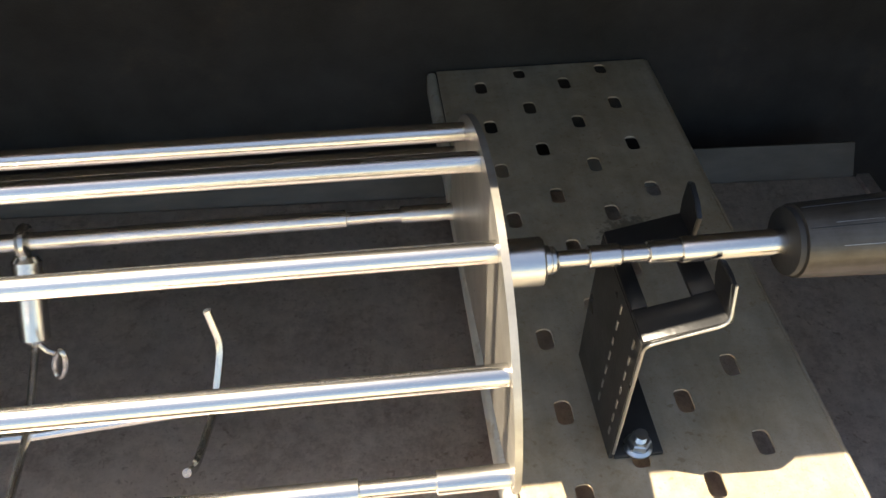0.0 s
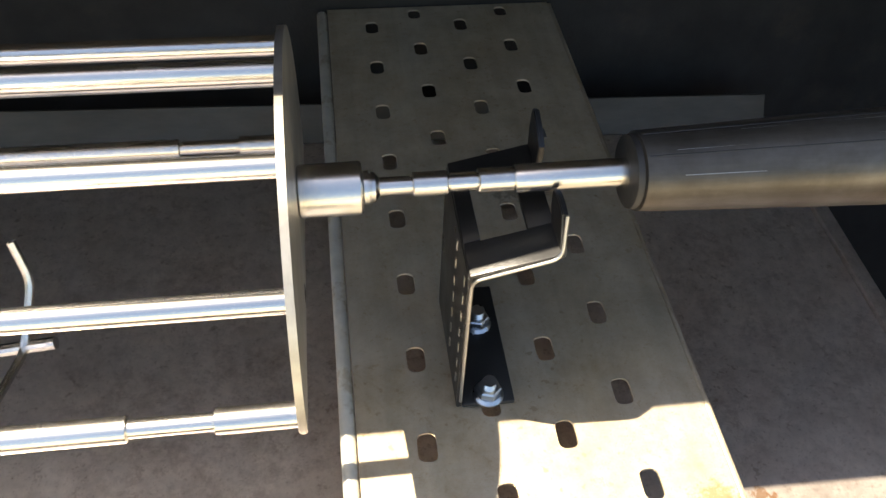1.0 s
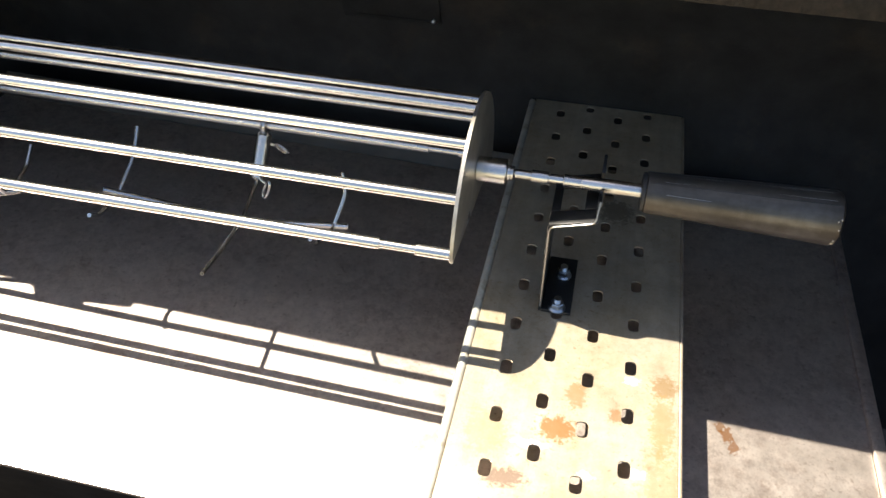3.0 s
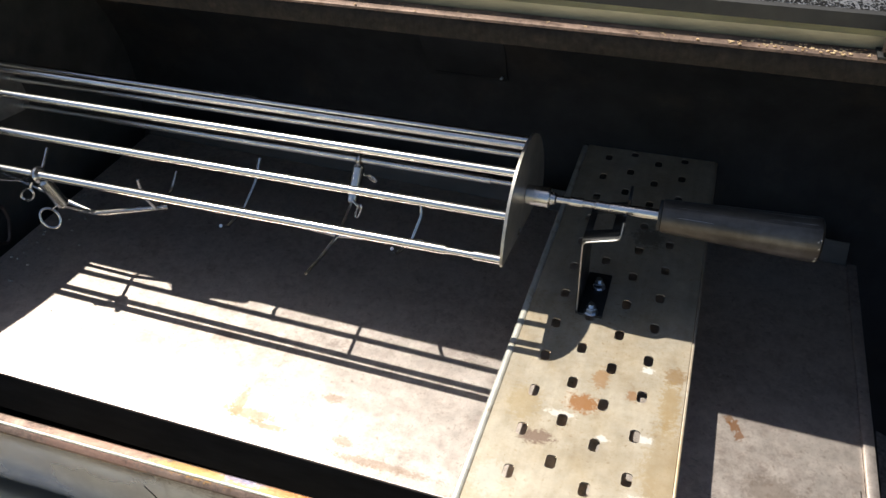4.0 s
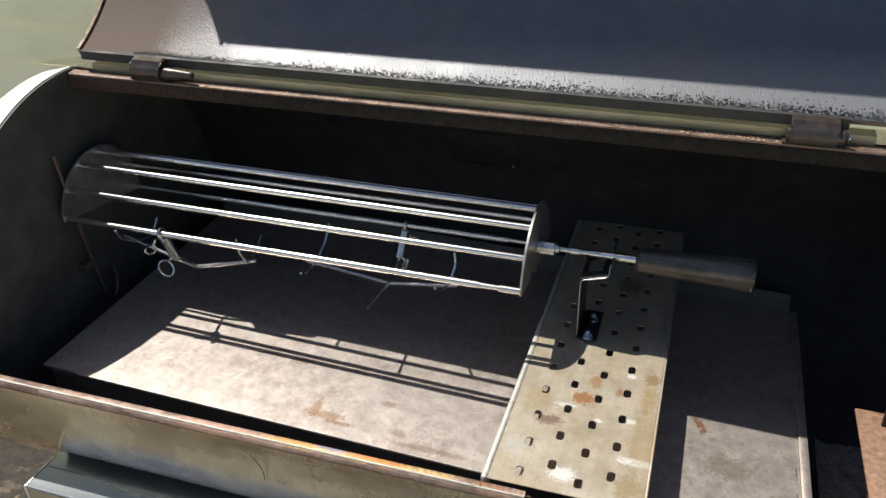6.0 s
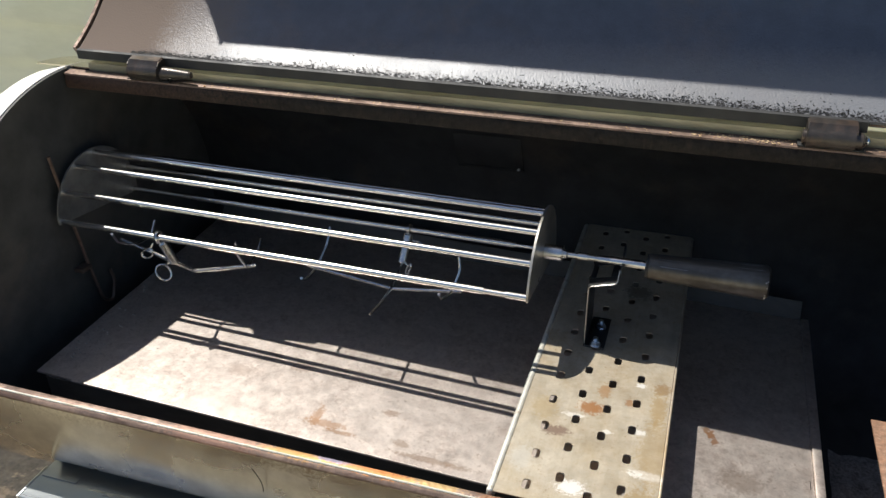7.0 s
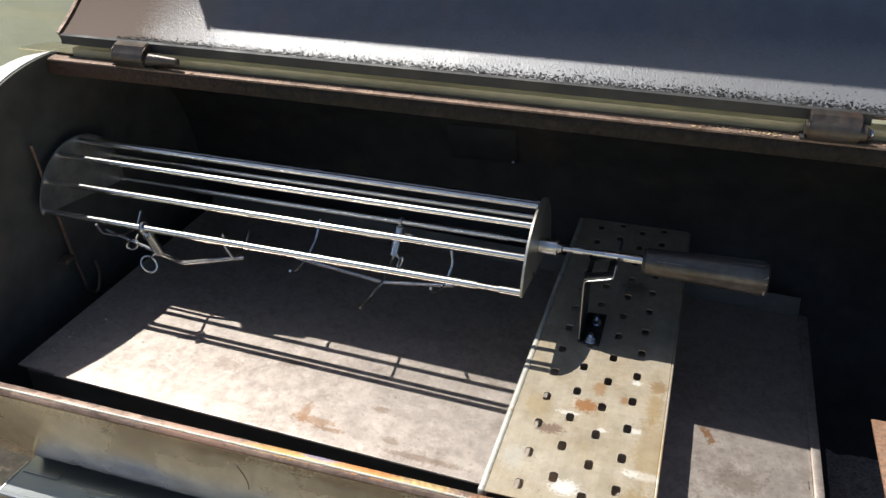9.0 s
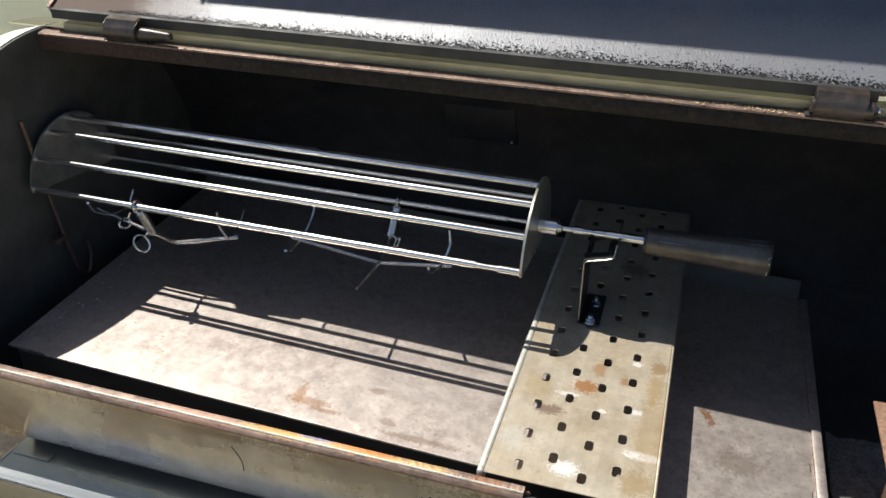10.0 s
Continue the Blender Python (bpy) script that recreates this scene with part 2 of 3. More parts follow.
PROBE = material("brown_probe_rod", (0.15, 0.10, 0.075), 0.5, 0.5, 0.3, 90, bump=0.2)
SIDING = material("pale_yellow_green_siding", (0.86, 0.84, 0.62), 0.65, 0.0, 0.05, 20, (0.77, 0.75, 0.52), 0.5, 3, bump=0.12, grain=120, stretch=(0.3, 1, 1))
SOIL = material("dark_mulch", (0.036, 0.030, 0.022), 0.95, 0.0, 0.5, 60, (0.11, 0.085, 0.06), 0.8, 14, bump=1.0, grain=90)
PATIO = material("pale_dry_ground", (0.50, 0.46, 0.34), 0.9, 0.0, 0.2, 12, (0.34, 0.31, 0.20), 0.7, 2.0, bump=0.5, grain=60)
ASH = material("grey_ash", (0.16, 0.155, 0.15), 0.95, 0.0, 0.5, 300, (0.07, 0.07, 0.07), 0.7, 60, bump=1.0, grain=260)
# Darker than the shelf top: the front's dimmer reflection is put in the colour.
APRON = material("dim_tan_stainless", (0.27, 0.245, 0.185), 0.46, 0.6, 0.12, 26, (0.20, 0.175, 0.125), 0.6, 8, bump=0.1, stretch=(0.3, 1, 1), blend=0.3)
SHELF = material("shelf_stainless", (0.42, 0.44, 0.45), 0.30, 1.0, 0.06, 30, bump=0.04, grain=600, stretch=(0.06, 1, 1))


# ---- mesh helpers ----
def thing(name, at, label, category, group="", kind=""):
    ob = new(name)
    ob.matrix_basis = Matrix.Translation(at)
    ob.empty_display_size = 0.02
    return tagged(ob, label, category, group, kind)


def part(name, bm, mat, parent=None, label="", smooth=35):
    me = bpy.data.meshes.new(name)
    bmesh.ops.recalc_face_normals(bm, faces=bm.faces)
    bm.to_mesh(me)
    bm.free()
    for one in (mat if isinstance(mat, (list, tuple)) else [mat]):
        me.materials.append(one)
    if smooth:
        me.polygons.foreach_set("use_smooth", [True] * len(me.polygons))
        me.set_sharp_from_angle(angle=radians(smooth))
    ob = new(name, me)
    if parent:
        ob.parent = parent
        if parent.data is None:
            ob.matrix_parent_inverse = parent.matrix_basis.inverted()
    if label:
        ob["label"] = label
    return ob


def box(x0, x1, y0, y1, z0, z1, bevel=0.001, bm=None, segs=2):
    bm = bm or bmesh.new()
    vs = [bm.verts.new((x, y, z)) for x in (x0, x1) for y in (y0, y1) for z in (z0, z1)]
    fs = [bm.faces.new([vs[i] for i in q]) for q in ((0, 1, 3, 2), (4, 6, 7, 5), (0, 4, 5, 1), (2, 3, 7, 6), (0, 2, 6, 4), (1, 5, 7, 3))]
    if bevel:
        es = list({e for f in fs for e in f.edges})
        bmesh.ops.bevel(bm, geom=es, offset=bevel, segments=segs, affect="EDGES", profile=0.5)
    return bm


def tube(points, r, seg=12, bm=None, closed=False):
    """A round bar along a line of points; r may be one radius or one for each point."""
    bm = bm or bmesh.new()
    pts = [Vector(p) for p in points]
    rs = r if isinstance(r, (list, tuple)) else [r] * len(pts)
    n = len(pts)
    rings = []
    side = None
    for i, p in enumerate(pts):
        if closed:
            d = (pts[(i + 1) % n] - pts[i - 1]).normalized()
        else:
            d = (pts[min(i + 1, n - 1)] - pts[max(i - 1, 0)]).normalized()
        if side is None:
            side = d.orthogonal().normalized()
        side = (side - d * side.dot(d)).normalized()
        up = d.cross(side)
        rings.append([bm.verts.new(p + (side * math.cos(a) + up * math.sin(a)) * rs[i]) for a in (2 * math.pi * k / seg for k in range(seg))])
    for i in range(n if closed else n - 1):
        a, b = rings[i], rings[(i + 1) % n]
        for k in range(seg):
            bm.faces.new((a[k], a[(k + 1) % seg], b[(k + 1) % seg], b[k]))
    if not closed:
        bm.faces.new(rings[0][::-1])
        bm.faces.new(rings[-1])
    return bm


def rounded(points, radius=0.004, steps=4):
    """The same line with its bends rounded."""
    pts = [Vector(p) for p in points]
    out = [pts[0]]
    for a, b, c in zip(pts, pts[1:], pts[2:]):
        u, v = (a - b), (c - b)
        k = min(radius, u.length * 0.45, v.length * 0.45)
        p, q = b + u.normalized() * k, b + v.normalized() * k
        for s in range(steps + 1):
            f = s / steps
            out.append(p * (1 - f) ** 2 + b * 2 * f * (1 - f) + q * f * f)
    return out + [pts[-1]]


def lathe(profile, y, z, seg=24, bm=None):
    """A turned bar along x, from pairs of x and radius."""
    bm = bm or bmesh.new()
    rings = [[bm.verts.new((x, y + r * math.cos(2 * math.pi * k / seg), z + r * math.sin(2 * math.pi * k / seg))) for k in range(seg)] for x, r in profile]
    for a, b in zip(rings, rings[1:]):
        for k in range(seg):
            bm.faces.new((a[k], a[(k + 1) % seg], b[(k + 1) % seg], b[k]))
    bm.faces.new(rings[0][::-1])
    bm.faces.new(rings[-1])
    return bm


def prism(outline, x0, x1, bm=None, bevel=0.0):
    """A solid with an outline in y and z, from x0 to x1."""
    bm = bm or bmesh.new()
    a = [bm.verts.new((x0, y, z)) for y, z in outline]
    b = [bm.verts.new((x1, y, z)) for y, z in outline]
    n = len(outline)
    fs = [bm.faces.new(a[::-1]), bm.faces.new(b)]
    fs += [bm.faces.new((a[i], a[(i + 1) % n], b[(i + 1) % n], b[i])) for i in range(n)]
    if bevel:
        bmesh.ops.bevel(bm, geom=list({e for f in fs[:2] for e in f.edges}), offset=bevel, segments=2, affect="EDGES")
    return bm


def ring(cy, cz, r0, r1, a0, a1, steps):
    """The outline of a bent sheet: inner radius, outer radius, from angle to angle (0 front, 90 up)."""
    angs = [radians(a0 + (a1 - a0) * k / steps) for k in range(steps + 1)]
    return [(cy - r1 * math.cos(a), cz + r1 * math.sin(a)) for a in angs] + [(cy - r0 * math.cos(a), cz + r0 * math.sin(a)) for a in reversed(angs)]


def aim(psi):
    a = radians(psi)
    return Vector((0, -math.cos(a), math.sin(a)))


# ---- surroundings ----
GROUND_Z = -0.80
bm = bmesh.new()
bmesh.ops.create_grid(bm, x_segments=40, y_segments=40, size=1.0)
for v in bm.verts:
    v.co = Vector((v.co.x * 400 * abs(v.co.x) ** 2 + v.co.x * 3, v.co.y * 400 * abs(v.co.y) ** 2 + v.co.y * 3, GROUND_Z))
    v.co.z += 0.02 * noise.noise(v.co * 1.7)
ground = tagged(part("ground", bm, PATIO), "pale dry ground beside the house", "ground", kind="structure")

bm = bmesh.new()
bmesh.ops.create_grid(bm, x_segments=40, y_segments=40, size=0.5)
for v in bm.verts:
    v.co = Vector((-0.95 + v.co.x * 2.2, -0.25 + v.co.y * 1.5, GROUND_Z + 0.045 - 0.16 * max(abs(v.co.x), abs(v.co.y)) ** 3 + 0.012 * noise.noise(v.co * 9)))
tagged(part("mulch_bed", bm, SOIL), "dark mulch bed under the grill", "ground", kind="structure")
house = thing("house_wall", (0, 1.25, GROUND_Z), "pale yellow-green lapped siding wall of a house", "wall", kind="structure")
part("wall_core", box(-6, 6, 1.27, 1.40, GROUND_Z - 0.05, 3.2, 0), SIDING, house)
plank = bmesh.new()
prism([(1.268, 0.0), (1.241, 0.0), (1.257, 0.128), (1.268, 0.128)], -6, 6, plank)
first = part("siding_board", plank, SIDING, house)
for k in range(30):
    ob = first if k == 0 else first.copy()
    if k:
        scene.collection.objects.link(ob)
    ob.matrix_basis = Matrix.Translation((0, 0, GROUND_Z + 0.125 * k))

# ---- the grill: barrel body, lid, rims, shelf ----
R_IN, R_OUT, X_L, X_R = 0.296, 0.304, -0.662, 0.640
grill = thing("pellet_grill", (0, 0, GROUND_Z), "stainless barrel pellet grill with sooty black inside and open lid", "grill")
def eased(bm):
    """The upper half of the barrel is a little lower than a true circle."""
    for v in bm.verts:
        if v.co.z > 0:
            v.co.z *= 0.925
    return bm


part("barrel", eased(prism(ring(0, 0, R_IN, R_IN + 0.003, 95, 358, 60), X_L - 0.0072, X_R + 0.0072)), SOOT, grill, "sooty black barrel lining")
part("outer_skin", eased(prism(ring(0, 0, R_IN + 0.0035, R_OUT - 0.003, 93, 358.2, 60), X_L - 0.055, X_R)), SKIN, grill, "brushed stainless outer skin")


def eased_step(t):
    t = min(1.0, max(0.0, t))
    return t * t * (3 - 2 * t)


# the pressed front panel: flush under the rim, standing proud lower down, with a rounded upright fold at its end
bm = bmesh.new()
xs = [-0.717 + 0.010 * k for k in range(15)] + [-0.570 + 0.0015 * k for k in range(54)] + [-0.485 + 0.0225 * k for k in range(51)]
drops = [radians(-2.2 - 0.75 * k) for k in range(29)]
grid = []
for x in xs:
    column = []
    for a in drops:
        z0 = 0.3012 * math.sin(a)
        corner = -0.559 + 0.70 * (z0 + 0.114)
        proud = 0.0085 * eased_step((x - corner) / 0.006) * eased_step((-0.036 - z0) / 0.075)
        proud *= 1 - eased_step((-0.114 - z0) / 0.005)
        wavy = 0.0007 * noise.noise(Vector((x * 9, z0 * 16, 2.0)))
        r = 0.3014 + proud + wavy
        column.append(bm.verts.new((x, -r * math.cos(a), r * math.sin(a))))
    grid.append(column)
for p, q in zip(grid, grid[1:]):
    for k in range(len(drops) - 1):
        bm.faces.new((p[k], p[k + 1], q[k + 1], q[k]))
rim_faces = bmesh.ops.extrude_face_region(bm, geom=list(bm.faces))
for g in rim_faces["geom"]:
    if isinstance(g, bmesh.types.BMVert):
        g.co.y += 0.0003
# A black strip on the skin stands in for shade under the panel.
part("shade_strip", prism(ring(0, 0, 0.3022, 0.3029, -30.5, -22.9, 8), -0.556, X_R), BLACK, grill, "black strip for the shaded recess under the front panel")
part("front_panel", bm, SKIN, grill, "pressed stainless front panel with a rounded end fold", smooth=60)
disc = []
for a in range(0, 360, 4):
    r = 0.2735 if a <= 96 or a >= 356 else R_IN - 0.0005
    disc.append((-r * math.cos(radians(a)), r * math.sin(radians(a)) * (0.925 if 96 < a < 180 else 1)))
for x, d in ((X_L, -1), (X_R, 1)):
    part("end_panel", prism(disc, x + d * 0.0035, x + d * 0.0070), WALL, grill, "sooty inner end panel")
    part("end_lip", prism(ring(0, 0, 0.271, 0.2775, -4, 92, 40), x, x + d * 0.0032), WALL, grill, "dark lip of the end panel")
    seat = prism(ring(0, 0, 0.2742, 0.2790, -4, 100, 40), x + d * 0.0036, x + d * 0.048)
    for v in seat.verts:
        if abs(v.co.x - x) > 0.02:
            v.co.y, v.co.z = v.co.y * 0.962, v.co.z * 0.962
    part("lid_seat", seat, SEAT, grill, "bright stainless arched lid seat")
# rear rim: a folded strip under the hinge line
def crusty(outline, x0, x1, steps, size):
    """A bar with an outline in y and z whose skin is uneven with baked-on crust, rougher to the right."""
    bm = bmesh.new()
    rings = []
    for k in range(steps + 1):
        x = x0 + (x1 - x0) * k / steps
        amount = size * (0.35 + 0.9 * k / steps)
        ringed = []
        for y, z in outline:
            q = Vector((x * 330, y * 330, z * 330))
            d = amount * (noise.noise(q) + 0.6 * noise.noise(q * 2.7))
            ringed.append(bm.verts.new((x, y - d, z + 0.7 * d)))
        rings.append(ringed)
    m = len(outline)
    for a, b in zip(rings, rings[1:]):
        for k in range(m):
            bm.faces.new((a[k], a[(k + 1) % m], b[(k + 1) % m], b[k]))
    bm.faces.new(rings[0][::-1])
    bm.faces.new(rings[-1])
    return bm


rear_rim = part("rear_rim", crusty([(0.0000, 0.2535), (-0.0006, 0.2570), (-0.0010, 0.2605), (-0.0010, 0.2640), (-0.0006, 0.2675), (0.0004, 0.2703), (0.010, 0.2715), (0.0185, 0.266), (0.014, 0.2535)], X_L + 0.001, X_R - 0.001, 1900, 0.0006),
     GRIME, grill, "grimy dark brown crusted rear rim")
# Top edge coloured paler than the rim's face, as sunlight leaves it.
part("rim_top", prism([(-0.0006, 0.2712), (-0.0002, 0.2732), (0.0025, 0.2742), (0.014, 0.2750), (0.015, 0.2727)], X_L + 0.001, X_R - 0.001), RIM_RUST, rear_rim, "paler top edge, sunlit tone in its colour")
for x0, x1, dz in ((X_L + 0.001, 0.045, 0.0), (0.0455, X_R - 0.001, -0.012)):
    rim = part("front_rim", crusty([(-0.2895, -0.012 + dz), (-0.2905, -0.005 + dz), (-0.2930, -0.0022 + dz), (-0.2955, -0.0022 + dz), (-0.2980, -0.0026 + dz), (-0.3005, -0.0032 + dz), (-0.3005, -0.016 + dz), (-0.2940, -0.018 + dz)], x0, x1, 1000, 0.0004),
               RIM_RUST, grill, "rusty heat-tinted front rim")
    part("rim_bead", prism([(-0.3007, -0.0030 + dz), (-0.3040, -0.0046 + dz), (-0.3060, -0.0072 + dz), (-0.3058, -0.0100 + dz), (-0.3007, -0.0105 + dz)], x0, x1), RIM_RUST, rim, "rolled outer edge")
    part("rim_edge", prism([(-0.2996, -0.0028 + dz), (-0.3000, -0.0018 + dz), (-0.3013, -0.0018 + dz), (-0.3018, -0.0029 + dz)], x0, x1), FOLD, rim, "bright worn edge line")
for x in (0.046, 0.104):
    part("rim_tab", prism([(-0.2960, -0.0145), (-0.2960, -0.0060), (-0.2925, -0.0080), (-0.2890, -0.0145)], x - 0.0045, x + 0.0045, bevel=0.0008), RIM_RUST, grill, "small bent rusty rim tab")
arc = [(-0.255 + 0.006 * k / 8 + 0.004 * math.sin(k * 0.4), radians(-5.5 - 7.0 * k / 8)) for k in range(9)]
part("scratch", tube([(x, -0.3071 * math.cos(a), 0.3071 * math.sin(a)) for x, a in arc], 0.0005, 6), GRIME, grill, "thin dark curved scratch")
# Added strip that fills the band behind the rim with the reflected olive.
part("rear_ledge", prism([(0.0190, 0.2700), (0.0152, 0.2756), (0.0152, 0.2846), (0.0340, 0.2852), (0.0340, 0.2845), (0.0156, 0.2838)], X_L + 0.03, 0.335), LEDGE, grill, "stainless ledge behind the rim, olive siding reflection in its colour")
rng = random.Random(8)
bm = bmesh.new()
for k in range(170):
    x = rng.gauss(0.195, 0.030) if k < 90 else rng.uniform(-0.45, 0.45)
    q = bmesh.ops.create_icosphere(bm, subdivisions=1, radius=rng.uniform(0.0004, 0.0011))
    lift = Vector((x, rng.uniform(-0.0005, 0.012), 0.2745))
    for v in q["verts"]:
        v.co = Vector((v.co.x * 1.5, v.co.y, v.co.z * 0.8)) + lift
tagged(part("rust_flake_litter", bm, FLAKE), "orange and pale rust flakes on the rear rim", "flakes", kind="stuff")
# ledge below the front
shelf = part("front_shelf", prism([(-0.2725, -0.1335), (-0.3366, -0.1335), (-0.3372, -0.1340), (-0.3372, -0.1372), (-0.2705, -0.1372)], -0.565, 0.60), SHELF, grill, "bluish stainless front shelf", smooth=8)
part("shelf_apron", box(-0.5650, 0.60, -0.3370, -0.3340, -0.30, -0.1374, 0.0004), APRON, shelf, "stainless shelf front, dim tan reflection in its colour")
flange = [(-0.3005, -0.1322), (-0.2870, -0.1322), (-0.2870, -0.1330), (-0.3005, -0.1330)]
part("shelf_flange", prism(flange, -0.562, -0.512, bevel=0.0003), SHELF, shelf, "short mounting flange of the shelf")
part("shelf_end", box(-0.5690, -0.5654, -0.3375, -0.285, -0.22, -0.1330, 0.001), SHELF, shelf)
for x in (-0.60, 0.55):
    for y in (-0.22, 0.22):
        part("leg", box(x - 0.02, x + 0.02, y - 0.02, y + 0.02, GROUND_Z - 0.03, -0.20, 0.002), SOOT, grill)
# lid: a bent sheet, thrown back past the hinge
HY, HZ, LR = 0.012, 0.303, 0.296
A0 = 28.0


def lid_point(s, off=0.0):
    """Along the lid from the hinge (0) to its lip (1); off lifts it off the inner face."""
    a = radians(A0 + 103 * s)
    c, d = radians(A0), LR - off
    return (HY + LR * -math.sin(c) + d * math.sin(a), HZ + LR * math.cos(c) - d * math.cos(a))


steps = 46
inner = [lid_point(k / steps) for k in range(steps + 1)]
outer = [lid_point(k / steps, -0.004) for k in range(steps + 1)]
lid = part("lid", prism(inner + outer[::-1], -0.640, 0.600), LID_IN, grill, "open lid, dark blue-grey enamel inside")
part("lid_skin", prism([lid_point(k / steps, -0.0045) for k in range(steps + 1)] + [lid_point(k / steps, -0.008) for k in range(steps, -1, -1)], -0.642, 0.602), SKIN, lid, "stainless lid outside")
part("lid_edge", prism([(HY + 0.001, HZ + 0.0012), (HY - 0.0025, HZ - 0.0004), (HY - 0.0025, HZ - 0.0115), (HY + 0.001, HZ - 0.0115)], -0.641, 0.306), CAP, lid, "black folded lid edge")
part("lid_end_trim", prism([lid_point(k / steps, 0.003) for k in range(steps + 1)] + [lid_point(k / steps, -0.009) for k in range(steps, -1, -1)], -0.647, -0.6425), RIM_RUST, lid)
# beads of charred grease along the lower edge of the lid
rng = random.Random(4)
ico = bmesh.new()
bmesh.ops.create_icosphere(ico, subdivisions=1, radius=1.0)
corners = [v.co.copy() for v in ico.verts]
sides = [[v.index for v in f.verts] for f in ico.faces]
ico.free()
points, faces = [], []
for k in range(11000):
    x = rng.uniform(-0.56, 0.59)
    reach = 0.0035 + 0.0075 * max(0.0, 0.5 + 0.5 * math.cos((x - 0.10) * 3.0)) + 0.003 * noise.noise(Vector((x * 22, 0, 0)))
    s = 0.0015 + abs(rng.gauss(0, max(0.002, reach))) * (1 if rng.random() < 0.97 else 3.5)
    y, z = lid_point(min(s, 0.2), 0.0003)
    r = rng.uniform(0.0002, 0.0007) if rng.random() < 0.94 else rng.uniform(0.0007, 0.0011)
    faces += [[i + len(points) for i in f] for f in sides]
    points += [(c.x * r * 1.2 + x, c.y * r + y, c.z * r * 0.7 + z) for c in corners]
beads = bpy.data.meshes.new("beads")
beads.from_pydata(points, [], faces)
bm = bmesh.new()
bm.from_mesh(beads)
bpy.data.meshes.remove(beads)
tagged(part("grease_crust", bm, CRUST, lid, "charred black grease crust"), kind="stuff")
for x0, x1, tip in ((-0.553, -0.508, 0.034), (0.2492, 0.2960, 0.004)):
    knuckle = [(0.0005 - 0.0122 * math.cos(radians(a)), 0.2868 + 0.0118 * math.sin(radians(a))) for a in range(-150, 61, 12)] + [(-0.0030, 0.3020), (0.0060, 0.3045), (0.014, 0.3005), (0.016, 0.2965), (0.012, 0.290)]
    hinge = part("hinge", prism(knuckle, x0, x1, bevel=0.0012), HINGE, grill, "dark worn hinge knuckle")
    part("hinge_pin", tube([(x0 - 0.003, 0.0, 0.2860), (x1, 0.0, 0.2860), (x1 + 0.006, 0.0, 0.2860), (x1 + 0.006 + tip, 0.0, 0.2865)], [0.0070, 0.0085, 0.0085, 0.0050], 18), HINGE, hinge)
    part("pin_end", tube([(x1 + 0.0062 + tip, 0.0, 0.2865), (x1 + 0.0080 + tip, 0.0, 0.2865), (x1 + 0.0092 + tip, 0.0, 0.2865)], [0.0048, 0.0042, 0.0015], 14), ZINC if tip < 0.01 else HINGE, hinge, "pin end")
    part("hinge_seat", box(x0 - 0.006, x1 + 0.010, -0.004, 0.014, 0.2752, 0.2772, 0.0005), SOOT, hinge)

# ---- drip tray: a low steel sheet with folded edges, falling to the right ----
def sloped(bm):
    for v in bm.verts:
        v.co.z += 0.0045 - 0.033 * v.co.x
    return bm


tray = thing("drip_tray", (-0.1, 0.02, -0.075), "large baked-on brown steel drip tray lying in the barrel", "tray")
part("sheet", sloped(box(-0.615, 0.3215, -0.217, 0.232, -0.0735, -0.0710, 0)), TRAY, tray)
part("back_lip", sloped(prism([(0.2325, -0.0735), (0.2345, -0.0735), (0.2500, -0.0505), (0.2475, -0.0495)], -0.615, 0.3215)), LIP, tray, "dull grey raised back lip")
part("front_edge", sloped(prism([(-0.2173, -0.0710), (-0.2173, -0.0738), (-0.2190, -0.0738), (-0.2192, -0.0722), (-0.2186, -0.0711)], -0.561, 0.3215)), TRAY, tray, "bright front fold of the tray")
part("front_lip", sloped(prism([(-0.2173, -0.0739), (-0.2173, -0.1280), (-0.2188, -0.1280), (-0.2188, -0.0739)], -0.600, 0.3215)), LIP, tray, "dull grey downturned lip")
# Thin dark strips laid on the sheet stand in for the shaded gap.
for y0, y1 in ((-0.200, -0.180), (-0.162, -0.140), (-0.112, -0.098)):
    part("gap_strip", sloped(box(0.3174, 0.3181, y0, y1, -0.0709, -0.07055, 0)), GRIME, tray, "dark strip drawn for the shaded gap along the folded edge")
part("side_lip", sloped(box(0.322, 0.3325, -0.217, 0.232, -0.0735, -0.0675, 0.0012)), TRAY, tray, "folded edge of the tray")
for x in (-0.5, 0.28):
    part("support", sloped(box(x, x + 0.02, -0.17, 0.21, -0.215, -0.0737, 0)), SOOT, tray)

# ---- perforated plate ----
PX0, PX1, PY0, PY1 = 0.0, 0.158, -0.2885, 0.2935
plate = thing("perforated_plate", (0.08, 0, 0), "oil-stained slotted steel plate laid across the barrel", "plate")
bm = bmesh.new()
loops = [[(PX0 + 0.004, PY0), (PX1, PY0), (PX1, PY1), (PX0 + 0.004, PY1)]]
for c, x in enumerate((0.033, 0.063, 0.093, 0.123)):
    for k in range(13):
        y = 0.27 - 0.045 * k + (0.0185 if c % 2 else 0)
        if PY0 + 0.012 < y < PY1 + 0.004:
            hw, hl, rr = 0.0042, 0.0068, 0.0030
            if y > 0.275:
                y, hl = 0.2845, 0.0055
            loop = []
            for cx, cy, b0 in ((1, 1, 0), (-1, 1, 90), (-1, -1, 180), (1, -1, 270)):
                for s in range(4):
                    b = radians(b0 + 30 * s)
                    loop.append((x + cx * (hw - rr) + rr * math.cos(b), y + cy * (hl - rr) + rr * math.sin(b)))
            loops.append(loop)
es = []
